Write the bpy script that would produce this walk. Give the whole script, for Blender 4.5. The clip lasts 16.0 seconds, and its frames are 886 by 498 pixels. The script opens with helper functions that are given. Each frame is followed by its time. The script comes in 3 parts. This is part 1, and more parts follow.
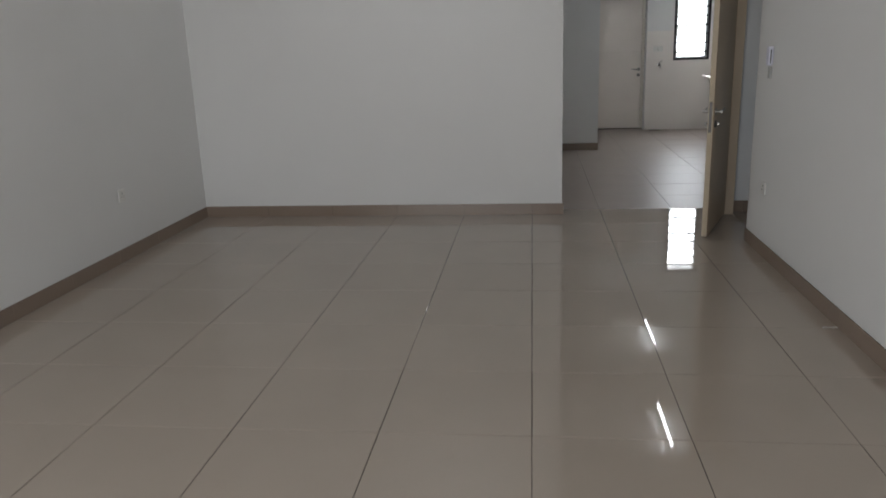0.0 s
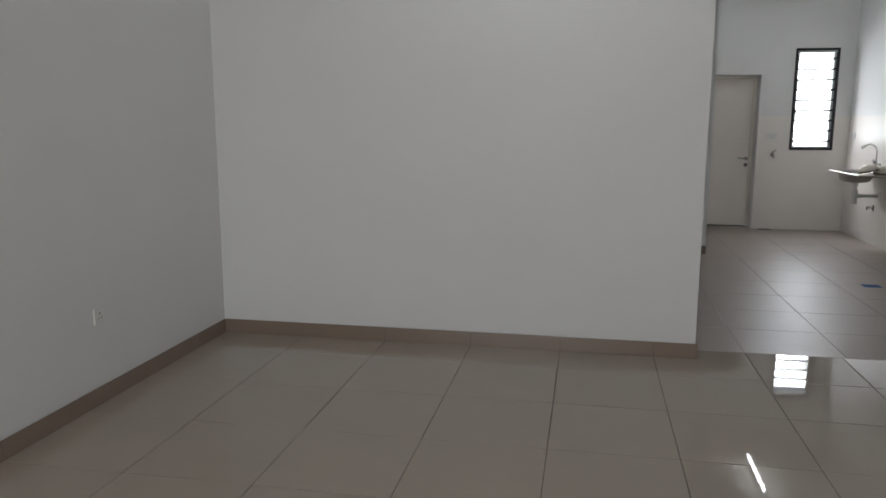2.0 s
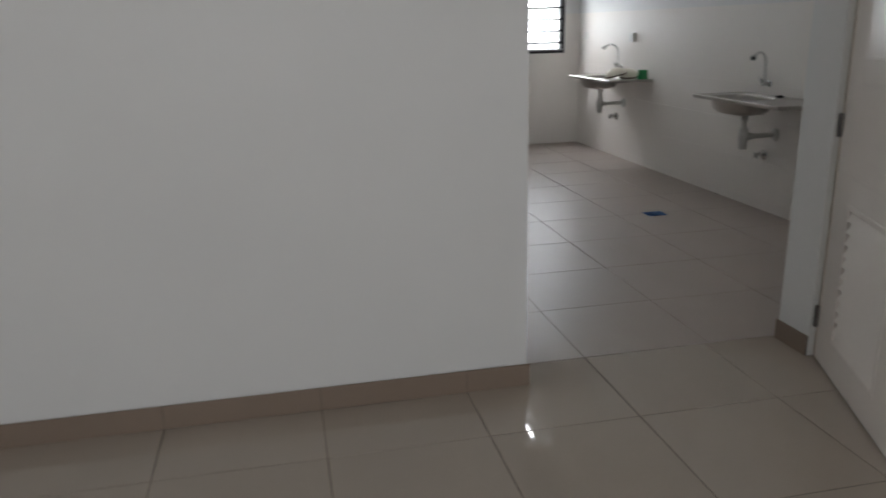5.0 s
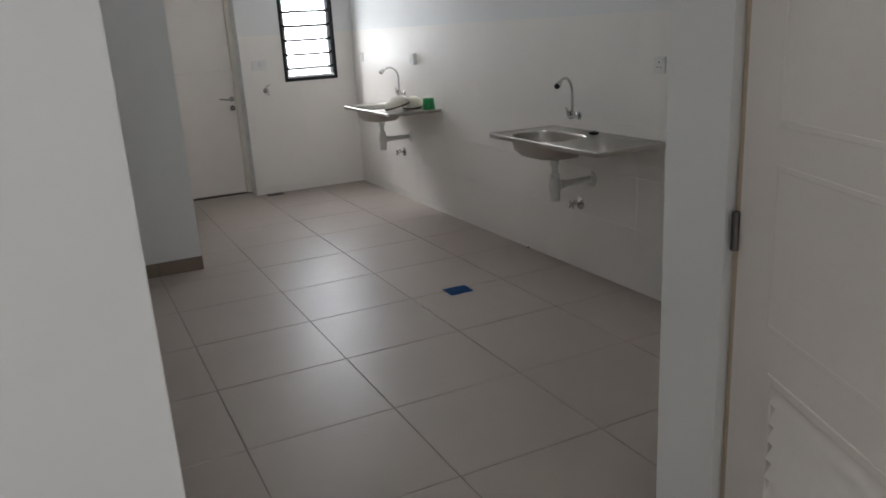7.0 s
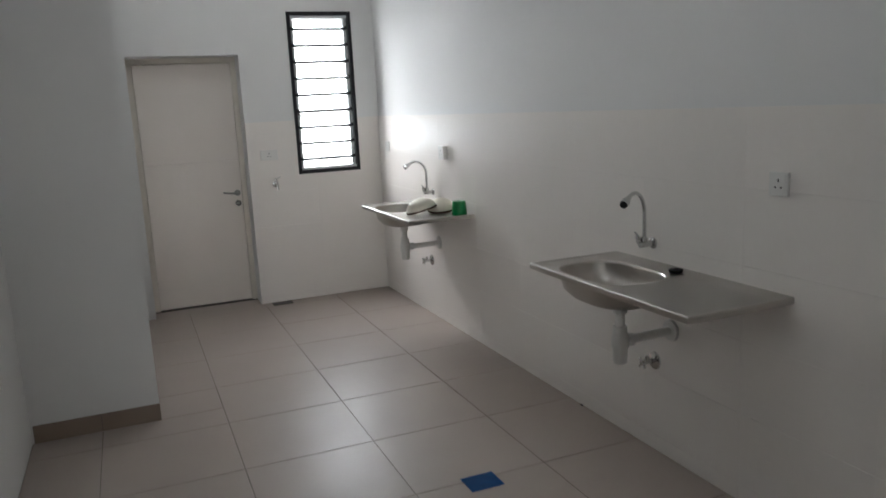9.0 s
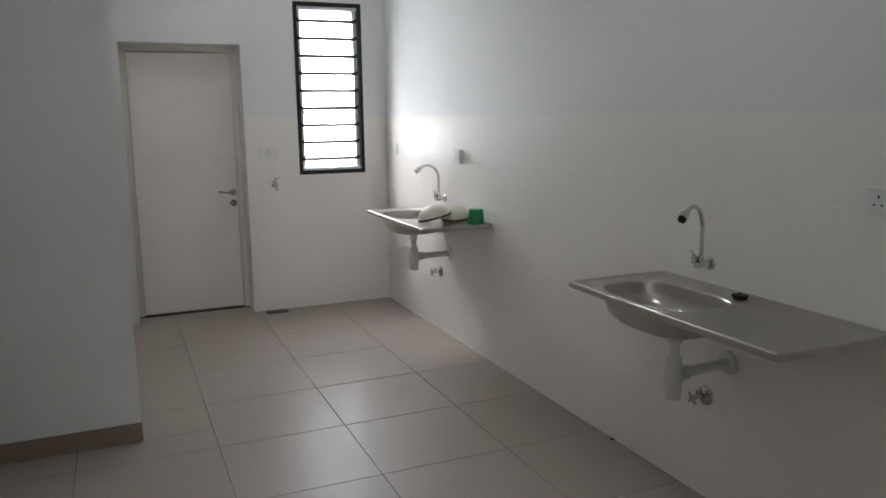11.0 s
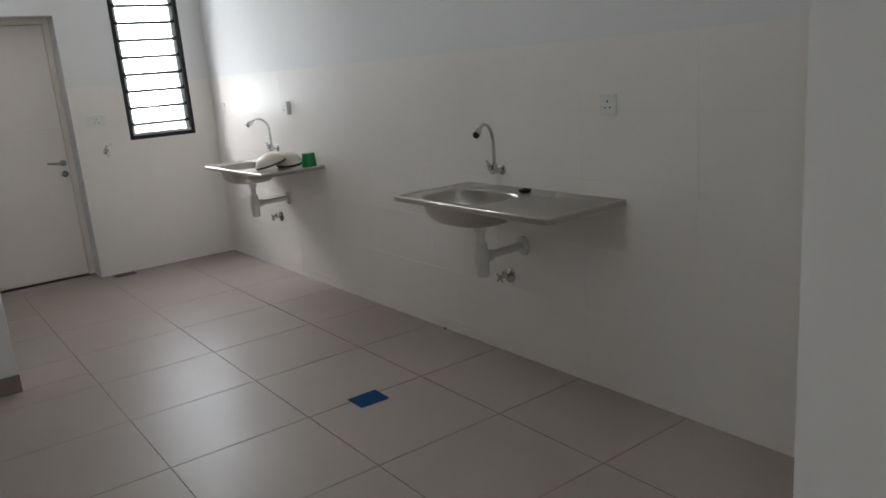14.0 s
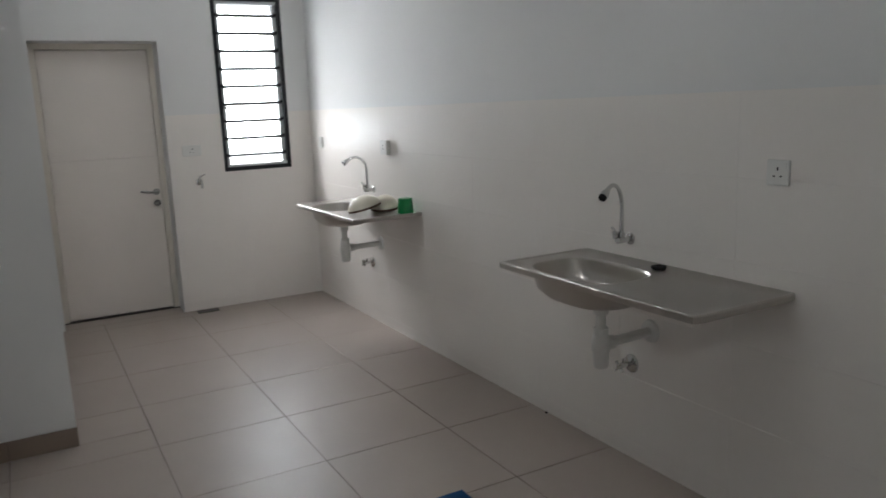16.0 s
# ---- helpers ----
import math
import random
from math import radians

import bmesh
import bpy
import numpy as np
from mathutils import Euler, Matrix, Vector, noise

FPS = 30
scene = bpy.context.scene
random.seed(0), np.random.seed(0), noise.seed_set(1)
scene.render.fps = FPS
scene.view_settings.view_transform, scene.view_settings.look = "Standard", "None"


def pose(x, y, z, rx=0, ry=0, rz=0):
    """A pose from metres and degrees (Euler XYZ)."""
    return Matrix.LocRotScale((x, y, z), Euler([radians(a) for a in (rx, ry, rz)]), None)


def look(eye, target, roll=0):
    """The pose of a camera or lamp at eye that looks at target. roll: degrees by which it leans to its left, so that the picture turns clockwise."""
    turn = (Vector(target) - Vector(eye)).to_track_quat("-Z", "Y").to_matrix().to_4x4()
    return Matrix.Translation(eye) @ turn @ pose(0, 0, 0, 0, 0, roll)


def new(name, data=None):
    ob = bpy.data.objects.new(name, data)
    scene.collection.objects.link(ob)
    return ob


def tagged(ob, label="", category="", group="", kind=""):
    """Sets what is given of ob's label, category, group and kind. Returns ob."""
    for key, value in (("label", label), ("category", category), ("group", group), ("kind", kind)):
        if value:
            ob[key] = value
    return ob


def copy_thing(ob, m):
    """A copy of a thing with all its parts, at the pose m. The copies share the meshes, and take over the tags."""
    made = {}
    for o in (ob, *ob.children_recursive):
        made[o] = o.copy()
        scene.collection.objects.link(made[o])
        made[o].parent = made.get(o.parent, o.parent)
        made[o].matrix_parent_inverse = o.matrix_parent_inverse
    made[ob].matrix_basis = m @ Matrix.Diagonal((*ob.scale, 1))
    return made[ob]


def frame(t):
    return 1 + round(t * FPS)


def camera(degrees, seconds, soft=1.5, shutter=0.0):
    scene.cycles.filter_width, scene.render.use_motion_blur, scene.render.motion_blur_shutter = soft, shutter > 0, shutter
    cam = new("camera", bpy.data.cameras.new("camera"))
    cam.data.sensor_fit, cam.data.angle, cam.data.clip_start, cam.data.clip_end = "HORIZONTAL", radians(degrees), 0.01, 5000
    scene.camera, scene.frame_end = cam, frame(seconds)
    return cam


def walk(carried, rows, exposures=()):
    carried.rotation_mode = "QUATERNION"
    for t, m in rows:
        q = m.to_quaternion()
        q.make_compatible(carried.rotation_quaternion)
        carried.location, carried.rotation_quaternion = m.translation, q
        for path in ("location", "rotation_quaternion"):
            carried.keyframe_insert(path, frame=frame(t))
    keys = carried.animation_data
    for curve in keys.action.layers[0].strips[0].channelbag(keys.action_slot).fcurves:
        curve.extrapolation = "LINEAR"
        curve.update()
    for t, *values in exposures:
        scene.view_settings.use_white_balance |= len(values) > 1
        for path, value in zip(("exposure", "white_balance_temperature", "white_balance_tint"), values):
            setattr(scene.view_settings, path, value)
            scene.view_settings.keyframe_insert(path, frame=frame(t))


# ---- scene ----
# ---- camera ----
cam = camera(60.7, 16.0, soft=1.6, shutter=0.3)
PATH = [
    (0, (-0.259, -6.583, 1.471), (-0.495, -4.666, 0.951), -2.0),
    (0.5, (-0.369, -6.184, 1.482), (-0.591, -4.24, 1.07), -2.2),
    (1, (-0.47, -5.772, 1.52), (-0.737, -3.824, 1.154), -2.3),
    (1.5, (-0.539, -5.345, 1.545), (-0.889, -3.402, 1.221), -0.3),
    (2, (-0.721, -4.919, 1.522), (-1.091, -2.983, 1.184), 0.1),
    (2.5, (-0.822, -4.557, 1.469), (-1.22, -2.642, 1.053), -1.4),
    (3, (-0.932, -4.227, 1.48), (-1.352, -2.329, 1.008), -1.8),
    (3.5, (-1.113, -3.851, 1.468), (-1.521, -1.959, 0.963), -2.4),
    (4, (-1.076, -3.472, 1.428), (-1.426, -1.577, 0.893), -3.0),
    (4.5, (-1.008, -3.17, 1.474), (-1.091, -1.253, 0.91), -0.6),
    (5, (-0.93, -2.782, 1.473), (-0.541, -0.904, 0.906), -1.4),
    (5.2, (-0.836, -2.628, 1.422), (-0.337, -0.775, 0.857), -3.0),
    (7.3, (0.029, -1.159, 1.559), (0.883, 0.564, 1.009), -3.1),
    (7.5, (0.108, -1.046, 1.555), (0.966, 0.683, 1.031), -3.2),
    (8, (0.258, -0.7, 1.589), (1.128, 1.035, 1.105), -3.3),
    (8.5, (0.457, -0.448, 1.601), (1.259, 1.334, 1.175), -3.1),
    (9, (0.62, -0.234, 1.634), (1.364, 1.585, 1.263), -2.9),
    (9.2, (0.647, -0.15, 1.641), (1.39, 1.676, 1.303), -2.6),
    (11.3, (0.589, 0.205, 1.565), (1.369, 2.011, 1.204), -0.6),
    (11.5, (0.54, 0.161, 1.56), (1.308, 1.967, 1.174), -0.7),
    (12, (0.487, -0.047, 1.574), (1.19, 1.784, 1.182), -1.4),
    (12.5, (0.465, -0.228, 1.561), (1.192, 1.593, 1.166), -1.8),
    (13, (0.35, -0.318, 1.538), (1.327, 1.38, 1.136), -3.4),
    (13.5, (0.274, -0.369, 1.497), (1.39, 1.228, 1.044), -4.5),
    (14, (0.267, -0.381, 1.511), (1.408, 1.194, 1.043), -4.6),
    (14.5, (0.392, -0.318, 1.527), (1.401, 1.347, 1.069), -4.3),
    (15, (0.476, -0.24, 1.554), (1.287, 1.537, 1.124), -2.6),
    (15.5, (0.513, -0.084, 1.538), (1.318, 1.699, 1.126), -2.0),
    (16, (0.547, 0.126, 1.564), (1.496, 1.847, 1.193), -2.3),
]
EXPOSURES = [(0, 0.10), (1.0, 0.08), (2.0, 0.08), (3.0, 0.02), (4.4, 0.02), (5.0, 0.06), (5.2, 0.4), (6.0, 0.36), (7.3, 0.32), (9.0, 0.33), (12.0, 0.33), (14.0, 0.34), (16, 0.28)]
walk(cam, [(t, look(eye, target, roll)) for t, eye, target, roll in PATH], EXPOSURES)

# ---- world and large lights ----
world = bpy.data.worlds.new("overcast_sky")
scene.world = world
world.use_nodes = True
wn = world.node_tree.nodes
sky = wn.new("ShaderNodeTexSky")
sky.sky_type = "NISHITA"
sky.sun_disc = False
sky.sun_elevation = radians(41)
sky.sun_rotation = radians(-30)
sky.air_density, sky.dust_density = 1.0, 4.0
world.node_tree.links.new(sky.outputs[0], wn["Background"].inputs[0])
wn["Background"].inputs[1].default_value = 0.12

sun_data = bpy.data.lights.new("sun", "SUN")
sun_data.energy, sun_data.angle, sun_data.color = 4.3, radians(38), (0.97, 0.98, 1.0)
sun = new("sun", sun_data)
sun.matrix_world = look((-10, 17, 17), (0, 0, 0))


def window_light(name, x, y, z, w, h, watts, color, facing, down=0):
    """Skylight in the opening of a window. facing: degrees about z, 0 sends the light towards -y; down: degrees below the level."""
    data = bpy.data.lights.new(name, "AREA")
    data.shape, data.size, data.size_y, data.energy, data.color = "RECTANGLE", w, h, watts, color
    ob = new(name, data)
    ob.matrix_world = pose(x, y, z, -90 + down, 0, facing)
    return ob


for z in (1.38, 1.80, 2.22):
    window_light("kitchen_skylight", 2.28, 6.72, z, 0.55, 0.54, 12, (0.88, 0.93, 1.0), 0, 58)
window_light("front_skylight", -1.6, -8.16, 1.45, 3.0, 2.5, 84, (0.95, 0.965, 0.98), 180)
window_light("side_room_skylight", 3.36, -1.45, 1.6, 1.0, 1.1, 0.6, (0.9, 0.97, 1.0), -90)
TUBE_GLOW = 26.0
BACKDROP_GLOW = 3.2

# ---- materials ----


def mat(name, color, rough=0.5, metal=0.0, vary=0.06, scale=3.0, grain=60.0, bump=0.0, rough_vary=0.0, coat=0.0, random_tint=0.0, spec=0.5):
    """A surface with a broad and a fine variation of its colour, its gloss and its relief."""
    m = bpy.data.materials.new(name)
    m.use_nodes = True
    t = m.node_tree
    n, l = t.nodes, t.links
    b = n["Principled BSDF"]
    b.inputs["Roughness"].default_value, b.inputs["Metallic"].default_value = rough, metal
    b.inputs["Coat Weight"].default_value = coat
    b.inputs["Specular IOR Level"].default_value = spec
    co = n.new("ShaderNodeTexCoord")
    broad, fine = n.new("ShaderNodeTexNoise"), n.new("ShaderNodeTexNoise")
    broad.inputs["Scale"].default_value, broad.inputs["Detail"].default_value = scale, 5
    fine.inputs["Scale"].default_value, fine.inputs["Detail"].default_value = grain, 3
    geo = n.new("ShaderNodeNewGeometry")
    l.new(geo.outputs["Position"], broad.inputs["Vector"])
    l.new(geo.outputs["Position"], fine.inputs["Vector"])
    add = n.new("ShaderNodeMath")
    add.operation = "MULTIPLY_ADD"
    add.inputs[1].default_value = 0.35
    l.new(fine.outputs["Fac"], add.inputs[0])
    l.new(broad.outputs["Fac"], add.inputs[2])
    value = add.outputs[0]
    if random_tint:
        info = n.new("ShaderNodeObjectInfo")
        more = n.new("ShaderNodeMath")
        more.operation = "MULTIPLY_ADD"
        more.inputs[1].default_value = random_tint
        l.new(info.outputs["Random"], more.inputs[0])
        l.new(value, more.inputs[2])
        value = more.outputs[0]
    ramp = n.new("ShaderNodeMapRange")
    ramp.inputs["From Min"].default_value, ramp.inputs["From Max"].default_value = 0.35, 1.0 + random_tint
    ramp.inputs["To Min"].default_value, ramp.inputs["To Max"].default_value = 1 - vary, 1 + vary
    l.new(value, ramp.inputs["Value"])
    mul = n.new("ShaderNodeVectorMath")
    mul.operation = "SCALE"
    mul.inputs[0].default_value = color
    l.new(ramp.outputs[0], mul.inputs["Scale"])
    l.new(mul.outputs[0], b.inputs["Base Color"])
    if rough_vary:
        rr = n.new("ShaderNodeMapRange")
        rr.inputs["To Min"].default_value, rr.inputs["To Max"].default_value = rough - rough_vary, rough + rough_vary
        rr.inputs["From Min"].default_value, rr.inputs["From Max"].default_value = 0.3, 0.7
        l.new(broad.outputs["Fac"], rr.inputs["Value"])
        l.new(rr.outputs[0], b.inputs["Roughness"])
    if bump:
        bp = n.new("ShaderNodeBump")
        bp.inputs["Strength"].default_value, bp.inputs["Distance"].default_value = bump, 0.002
        l.new(fine.outputs["Fac"], bp.inputs["Height"])
        l.new(bp.outputs[0], b.inputs["Normal"])
    return m


def glass_mat(name, color=(0.95, 0.98, 0.97)):
    m = bpy.data.materials.new(name)
    m.use_nodes = True
    b = m.node_tree.nodes["Principled BSDF"]
    b.inputs["Base Color"].default_value = (*color, 1)
    b.inputs["Transmission Weight"].default_value = 1.0
    b.inputs["Roughness"].default_value = 0.02
    b.inputs["IOR"].default_value = 1.45
    return m


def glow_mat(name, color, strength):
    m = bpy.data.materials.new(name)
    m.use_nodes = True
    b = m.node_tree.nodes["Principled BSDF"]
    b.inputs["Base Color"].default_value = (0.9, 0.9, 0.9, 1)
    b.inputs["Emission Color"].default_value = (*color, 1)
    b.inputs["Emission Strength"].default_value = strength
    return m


PAINT = mat("wall_paint", (0.735, 0.73, 0.72), 0.62, vary=0.03, scale=0.9, grain=180, bump=0.12)
CEILING = mat("ceiling_paint", (0.86, 0.86, 0.84), 0.7, vary=0.03, scale=1.2, grain=150, bump=0.08)
GLOSS_TILE = mat("polished_porcelain", (0.362, 0.304, 0.256), 0.022, vary=0.05, scale=2.2, grain=55, random_tint=0.15, spec=0.55)
SATIN_TILE = mat("satin_porcelain", (0.375, 0.318, 0.28), 0.42, vary=0.06, scale=2.0, grain=70, bump=0.02, random_tint=0.15, spec=0.27)
SKIRT_TILE = mat("skirting_porcelain", (0.25, 0.19, 0.147), 0.24, vary=0.06, scale=3.0, grain=70, random_tint=0.12)
GROUT = mat("grout", (0.12, 0.10, 0.085), 0.9, vary=0.15, scale=6, grain=200, bump=0.2)
GROUT_DARK = mat("dark_grout", (0.055, 0.046, 0.04), 0.9, vary=0.15, scale=6, grain=200, bump=0.2)
GROUT_LIGHT = mat("wall_grout", (0.78, 0.742, 0.703), 0.9, vary=0.08, scale=6, grain=200, bump=0.2)
WALL_TILE = mat("glazed_wall_tile", (0.80, 0.76, 0.72), 0.36, vary=0.025, scale=1.5, grain=40, random_tint=0.015, spec=0.25)
DOOR_PAINT = mat("door_paint", (0.84, 0.775, 0.72), 0.26, vary=0.05, scale=2.0, grain=90, bump=0.06)
FRAME_PAINT = mat("frame_paint", (0.70, 0.645, 0.57), 0.45, vary=0.05, scale=2.5, grain=90, bump=0.05)
FRAME_WOOD = mat("tan_frame_wood", (0.56, 0.45, 0.33), 0.45, vary=0.08, scale=3, grain=90, bump=0.05)
VENEER = mat("brown_veneer", (0.50, 0.385, 0.26), 0.4, vary=0.12, scale=3, grain=80, bump=0.05)
EDGE_WOOD = mat("raw_door_edge", (0.48, 0.40, 0.29), 0.6, vary=0.12, scale=5, grain=120, bump=0.1)
STEEL = mat("brushed_steel", (0.49, 0.465, 0.435), 0.28, 1.0, vary=0.05, scale=4, grain=240)
CHROME = mat("chrome", (0.58, 0.575, 0.565), 0.09, 1.0, vary=0.04, scale=12, grain=120)
DARK_METAL = mat("dull_hinge_steel", (0.15, 0.14, 0.135), 0.5, 1.0, vary=0.1, scale=14, grain=150)
PVC = mat("white_pvc", (0.66, 0.65, 0.62), 0.38, vary=0.05, scale=9, grain=90)
PLASTIC = mat("white_plastic", (0.71, 0.70, 0.67), 0.32, vary=0.03, scale=15, grain=120)
DARK_PLASTIC = mat("dark_slot", (0.012, 0.012, 0.012), 0.6, vary=0.1, scale=20, grain=120, spec=0.2)
LEVER_STEEL = mat("satin_lever_steel", (0.34, 0.33, 0.31), 0.3, 1.0, vary=0.06, scale=12, grain=140)
BLACK_ALU = mat("black_aluminium", (0.018, 0.018, 0.02), 0.6, vary=0.2, scale=10, grain=160, spec=0.25)
GREY_ALU = mat("mill_aluminium", (0.62, 0.63, 0.64), 0.55, 0.2, vary=0.08, scale=10, grain=160)
BLADE_GLASS = glass_mat("louvre_glass")
BLADE_EDGE = mat("ground_glass_edge", (0.03, 0.035, 0.035), 0.4, vary=0.15, scale=15, grain=160)
BLUE_TAPE = mat("blue_tape", (0.001, 0.085, 0.28), 0.5, vary=0.15, scale=18, grain=120, bump=0.25, spec=0.15)
LILAC = mat("lilac_white_plastic", (0.70, 0.70, 0.80), 0.3, vary=0.03, scale=14, grain=90)
GREY_PLASTIC = mat("grey_plastic", (0.40, 0.40, 0.39), 0.45, vary=0.05, scale=14, grain=90)
GREEN = mat("green_plastic", (0.0, 0.22, 0.055), 0.3, vary=0.08, scale=20, grain=90)
CREAM = mat("cream_melamine", (0.72, 0.67, 0.57), 0.35, vary=0.06, scale=14, grain=90)
BROWN_RIM = mat("brown_rim", (0.075, 0.035, 0.015), 0.5, vary=0.2, scale=20, grain=90)
IRON = mat("drain_iron", (0.05, 0.045, 0.04), 0.6, 0.3, vary=0.25, scale=20, grain=120, bump=0.3)
EARTH = mat("ground_concrete", (0.34, 0.33, 0.31), 0.9, vary=0.15, scale=0.6, grain=30, bump=0.3)
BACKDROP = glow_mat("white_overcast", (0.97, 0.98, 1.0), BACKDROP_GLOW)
TUBE = glow_mat("lit_tube", (0.90, 0.95, 1.0), TUBE_GLOW)

# ---- building helpers ----


def box(bm, x0, y0, z0, x1, y1, z1):
    v = [bm.verts.new(p) for p in ((x0, y0, z0), (x1, y0, z0), (x1, y1, z0), (x0, y1, z0), (x0, y0, z1), (x1, y0, z1), (x1, y1, z1), (x0, y1, z1))]
    for f in ((3, 2, 1, 0), (4, 5, 6, 7), (0, 1, 5, 4), (1, 2, 6, 5), (2, 3, 7, 6), (3, 0, 4, 7)):
        bm.faces.new([v[i] for i in f])
    return bm


def soft_box(x0, y0, z0, x1, y1, z1, r=0.004, seg=2):
    bm = box(bmesh.new(), x0, y0, z0, x1, y1, z1)
    bmesh.ops.bevel(bm, geom=bm.edges[:], offset=r, segments=seg, profile=0.5, affect="EDGES")
    return bm


def lathe(profile, base=(0, 0, 0), axis=(0, 0, 1), n=24):
    """Turns (radius, height) pairs about an axis through base."""
    bm = bmesh.new()
    turn = Vector((0, 0, 1)).rotation_difference(Vector(axis)).to_matrix()
    rings = []
    for r, h in profile:
        if r < 1e-5:
            rings.append([bm.verts.new(Vector(base) + turn @ Vector((0, 0, h)))])
        else:
            rings.append([bm.verts.new(Vector(base) + turn @ Vector((r * math.cos(a), r * math.sin(a), h))) for a in (2 * math.pi * k / n for k in range(n))])
    for a, b in zip(rings, rings[1:]):
        for k in range(n):
            if len(a) == 1 and len(b) > 1:
                bm.faces.new((a[0], b[k], b[(k + 1) % n]))
            elif len(b) == 1 and len(a) > 1:
                bm.faces.new((a[k], b[0], a[(k + 1) % n])[::1])
            elif len(a) > 1:
                bm.faces.new((a[k], a[(k + 1) % n], b[(k + 1) % n], b[k]))
    bmesh.ops.recalc_face_normals(bm, faces=bm.faces[:])
    return bm


def sweep(points, radius, n=14):
    """A round rod along a line of points, with closed ends. radius: one number or one for each point."""
    bm = bmesh.new()
    pts = [Vector(p) for p in points]
    radii = radius if isinstance(radius, (list, tuple)) else [radius] * len(pts)
    rings = []
    side = None
    for i, p in enumerate(pts):
        d = (pts[min(i + 1, len(pts) - 1)] - pts[max(i - 1, 0)]).normalized()
        if side is None:
            side = d.orthogonal().normalized()
        side = (side - d * side.dot(d)).normalized()
        up = d.cross(side)
        rings.append([bm.verts.new(p + radii[i] * (math.cos(a) * side + math.sin(a) * up)) for a in (2 * math.pi * k / n for k in range(n))])
    for a, b in zip(rings, rings[1:]):
        for k in range(n):
            bm.faces.new((a[k], a[(k + 1) % n], b[(k + 1) % n], b[k]))
    bm.faces.new(rings[0][::-1])
    bm.faces.new(rings[-1])
    bmesh.ops.recalc_face_normals(bm, faces=bm.faces[:])
    return bm


def mesh_of(name, bm, material, smooth=False):
    me = bpy.data.meshes.new(name)
    bm.to_mesh(me)
    bm.free()
    me.materials.append(material)
    if smooth:
        me.shade_smooth()
        me.set_sharp_from_angle(angle=radians(38))
    return me


def part(name, bm, material, parent, label="", smooth=False):
    ob = new(name, mesh_of(name, bm, material, smooth))
    ob.parent = parent
    return tagged(ob, label)


def thing(name, label, category, at=None, group=""):
    ob = new(name)
    ob.empty_display_size = 0.1
    ob.matrix_world = at or Matrix()
    return tagged(ob, label, category, group)


def structure(name, bm, material, label, category):
    return tagged(new(name, mesh_of(name, bm, material)), label, category, kind="structure")


def wall(name, boxes, label, material=None):
    bm = bmesh.new()
    for b in boxes:
        box(bm, *b)
    return structure(name, bm, material or PAINT, label, "wall")


# ---- plan ----
LEFT, RIGHT, FRONT = -3.272, 1.305, -8.2      # living room
PART = 0.01                                 # front face of the partition
SIDE = -0.005                               # wall beside the passage
STEP = 4.055                                # wall that faces the passage
KLEFT, KRIGHT, KBACK = 0.632, 2.76, 6.375    # kitchen
CORNER = 0.17                               # end of the living room's wall at the kitchen
SEAM = 0.20                                 # polished floor meets satin floor
TOP = 3.2
DOOR_X0, DOOR_X1, DOOR_H = 0.70, 1.575, 2.135
WIN_X0, WIN_X1, WIN_Z0, WIN_Z1 = 2.0, 2.56, 1.11, 2.48
BATH_Y0, BATH_Y1, BATH_H = -0.935, -0.040, 2.075

# ---- large structure ----
wall("wall_living_side", [(LEFT - 0.12, FRONT, -0.1, LEFT, PART, TOP)], "white painted plaster wall of the living room")
wall("wall_partition", [(LEFT - 0.12, PART, -0.1, SIDE, PART + 0.12, TOP)], "white painted plaster partition across the living room")
wall("wall_passage", [(SIDE - 0.12, PART + 0.12, -0.1, SIDE, STEP, TOP)], "plain white painted wall beside the kitchen passage")
wall("wall_step", [(SIDE - 0.12, STEP, -0.1, KLEFT, KBACK, TOP)], "white painted wall block facing the passage")
wall("wall_north", [
    (SIDE, KBACK, -0.1, DOOR_X0, KBACK + 0.27, TOP),
    (DOOR_X0, KBACK, DOOR_H, DOOR_X1, KBACK + 0.27, TOP),
    (DOOR_X1, KBACK, -0.1, DOOR_X1 + 0.12, KBACK + 0.27, TOP),
    (DOOR_X1 + 0.12, KBACK, -0.1, WIN_X0, KBACK + 0.12, TOP),
    (WIN_X0, KBACK, -0.1, WIN_X1, KBACK + 0.12, WIN_Z0),
    (WIN_X0, KBACK, WIN_Z1, WIN_X1, KBACK + 0.12, TOP),
    (WIN_X1, KBACK, -0.1, KRIGHT + 0.14, KBACK + 0.12, TOP),
], "white kitchen end wall with a door and a louvre window")
wall("wall_east", [(KRIGHT, CORNER, -0.1, KRIGHT + 0.14, KBACK, TOP)], "white kitchen wall that carries the two sinks")
wall("wall_kitchen_south", [(RIGHT + 0.12, CORNER - 0.12, -0.1, KRIGHT + 0.14, CORNER, TOP)], "white painted wall closing the kitchen")
wall("wall_living_right", [
    (RIGHT, FRONT, -0.1, RIGHT + 0.12, BATH_Y0, TOP),
    (RIGHT, BATH_Y0, BATH_H, RIGHT + 0.12, BATH_Y1, TOP),
    (RIGHT, BATH_Y1, -0.1, RIGHT + 0.12, CORNER, TOP),
], "white painted living room wall with a doorway")
wall("wall_front", [
    (LEFT - 0.12, FRONT - 0.14, -0.1, -2.72, FRONT, TOP),
    (-2.72, FRONT - 0.14, 2.72, 0.32, FRONT, TOP),
    (0.32, FRONT - 0.14, -0.1, RIGHT + 0.12, FRONT, TOP),
], "white painted front wall with a wide opening")
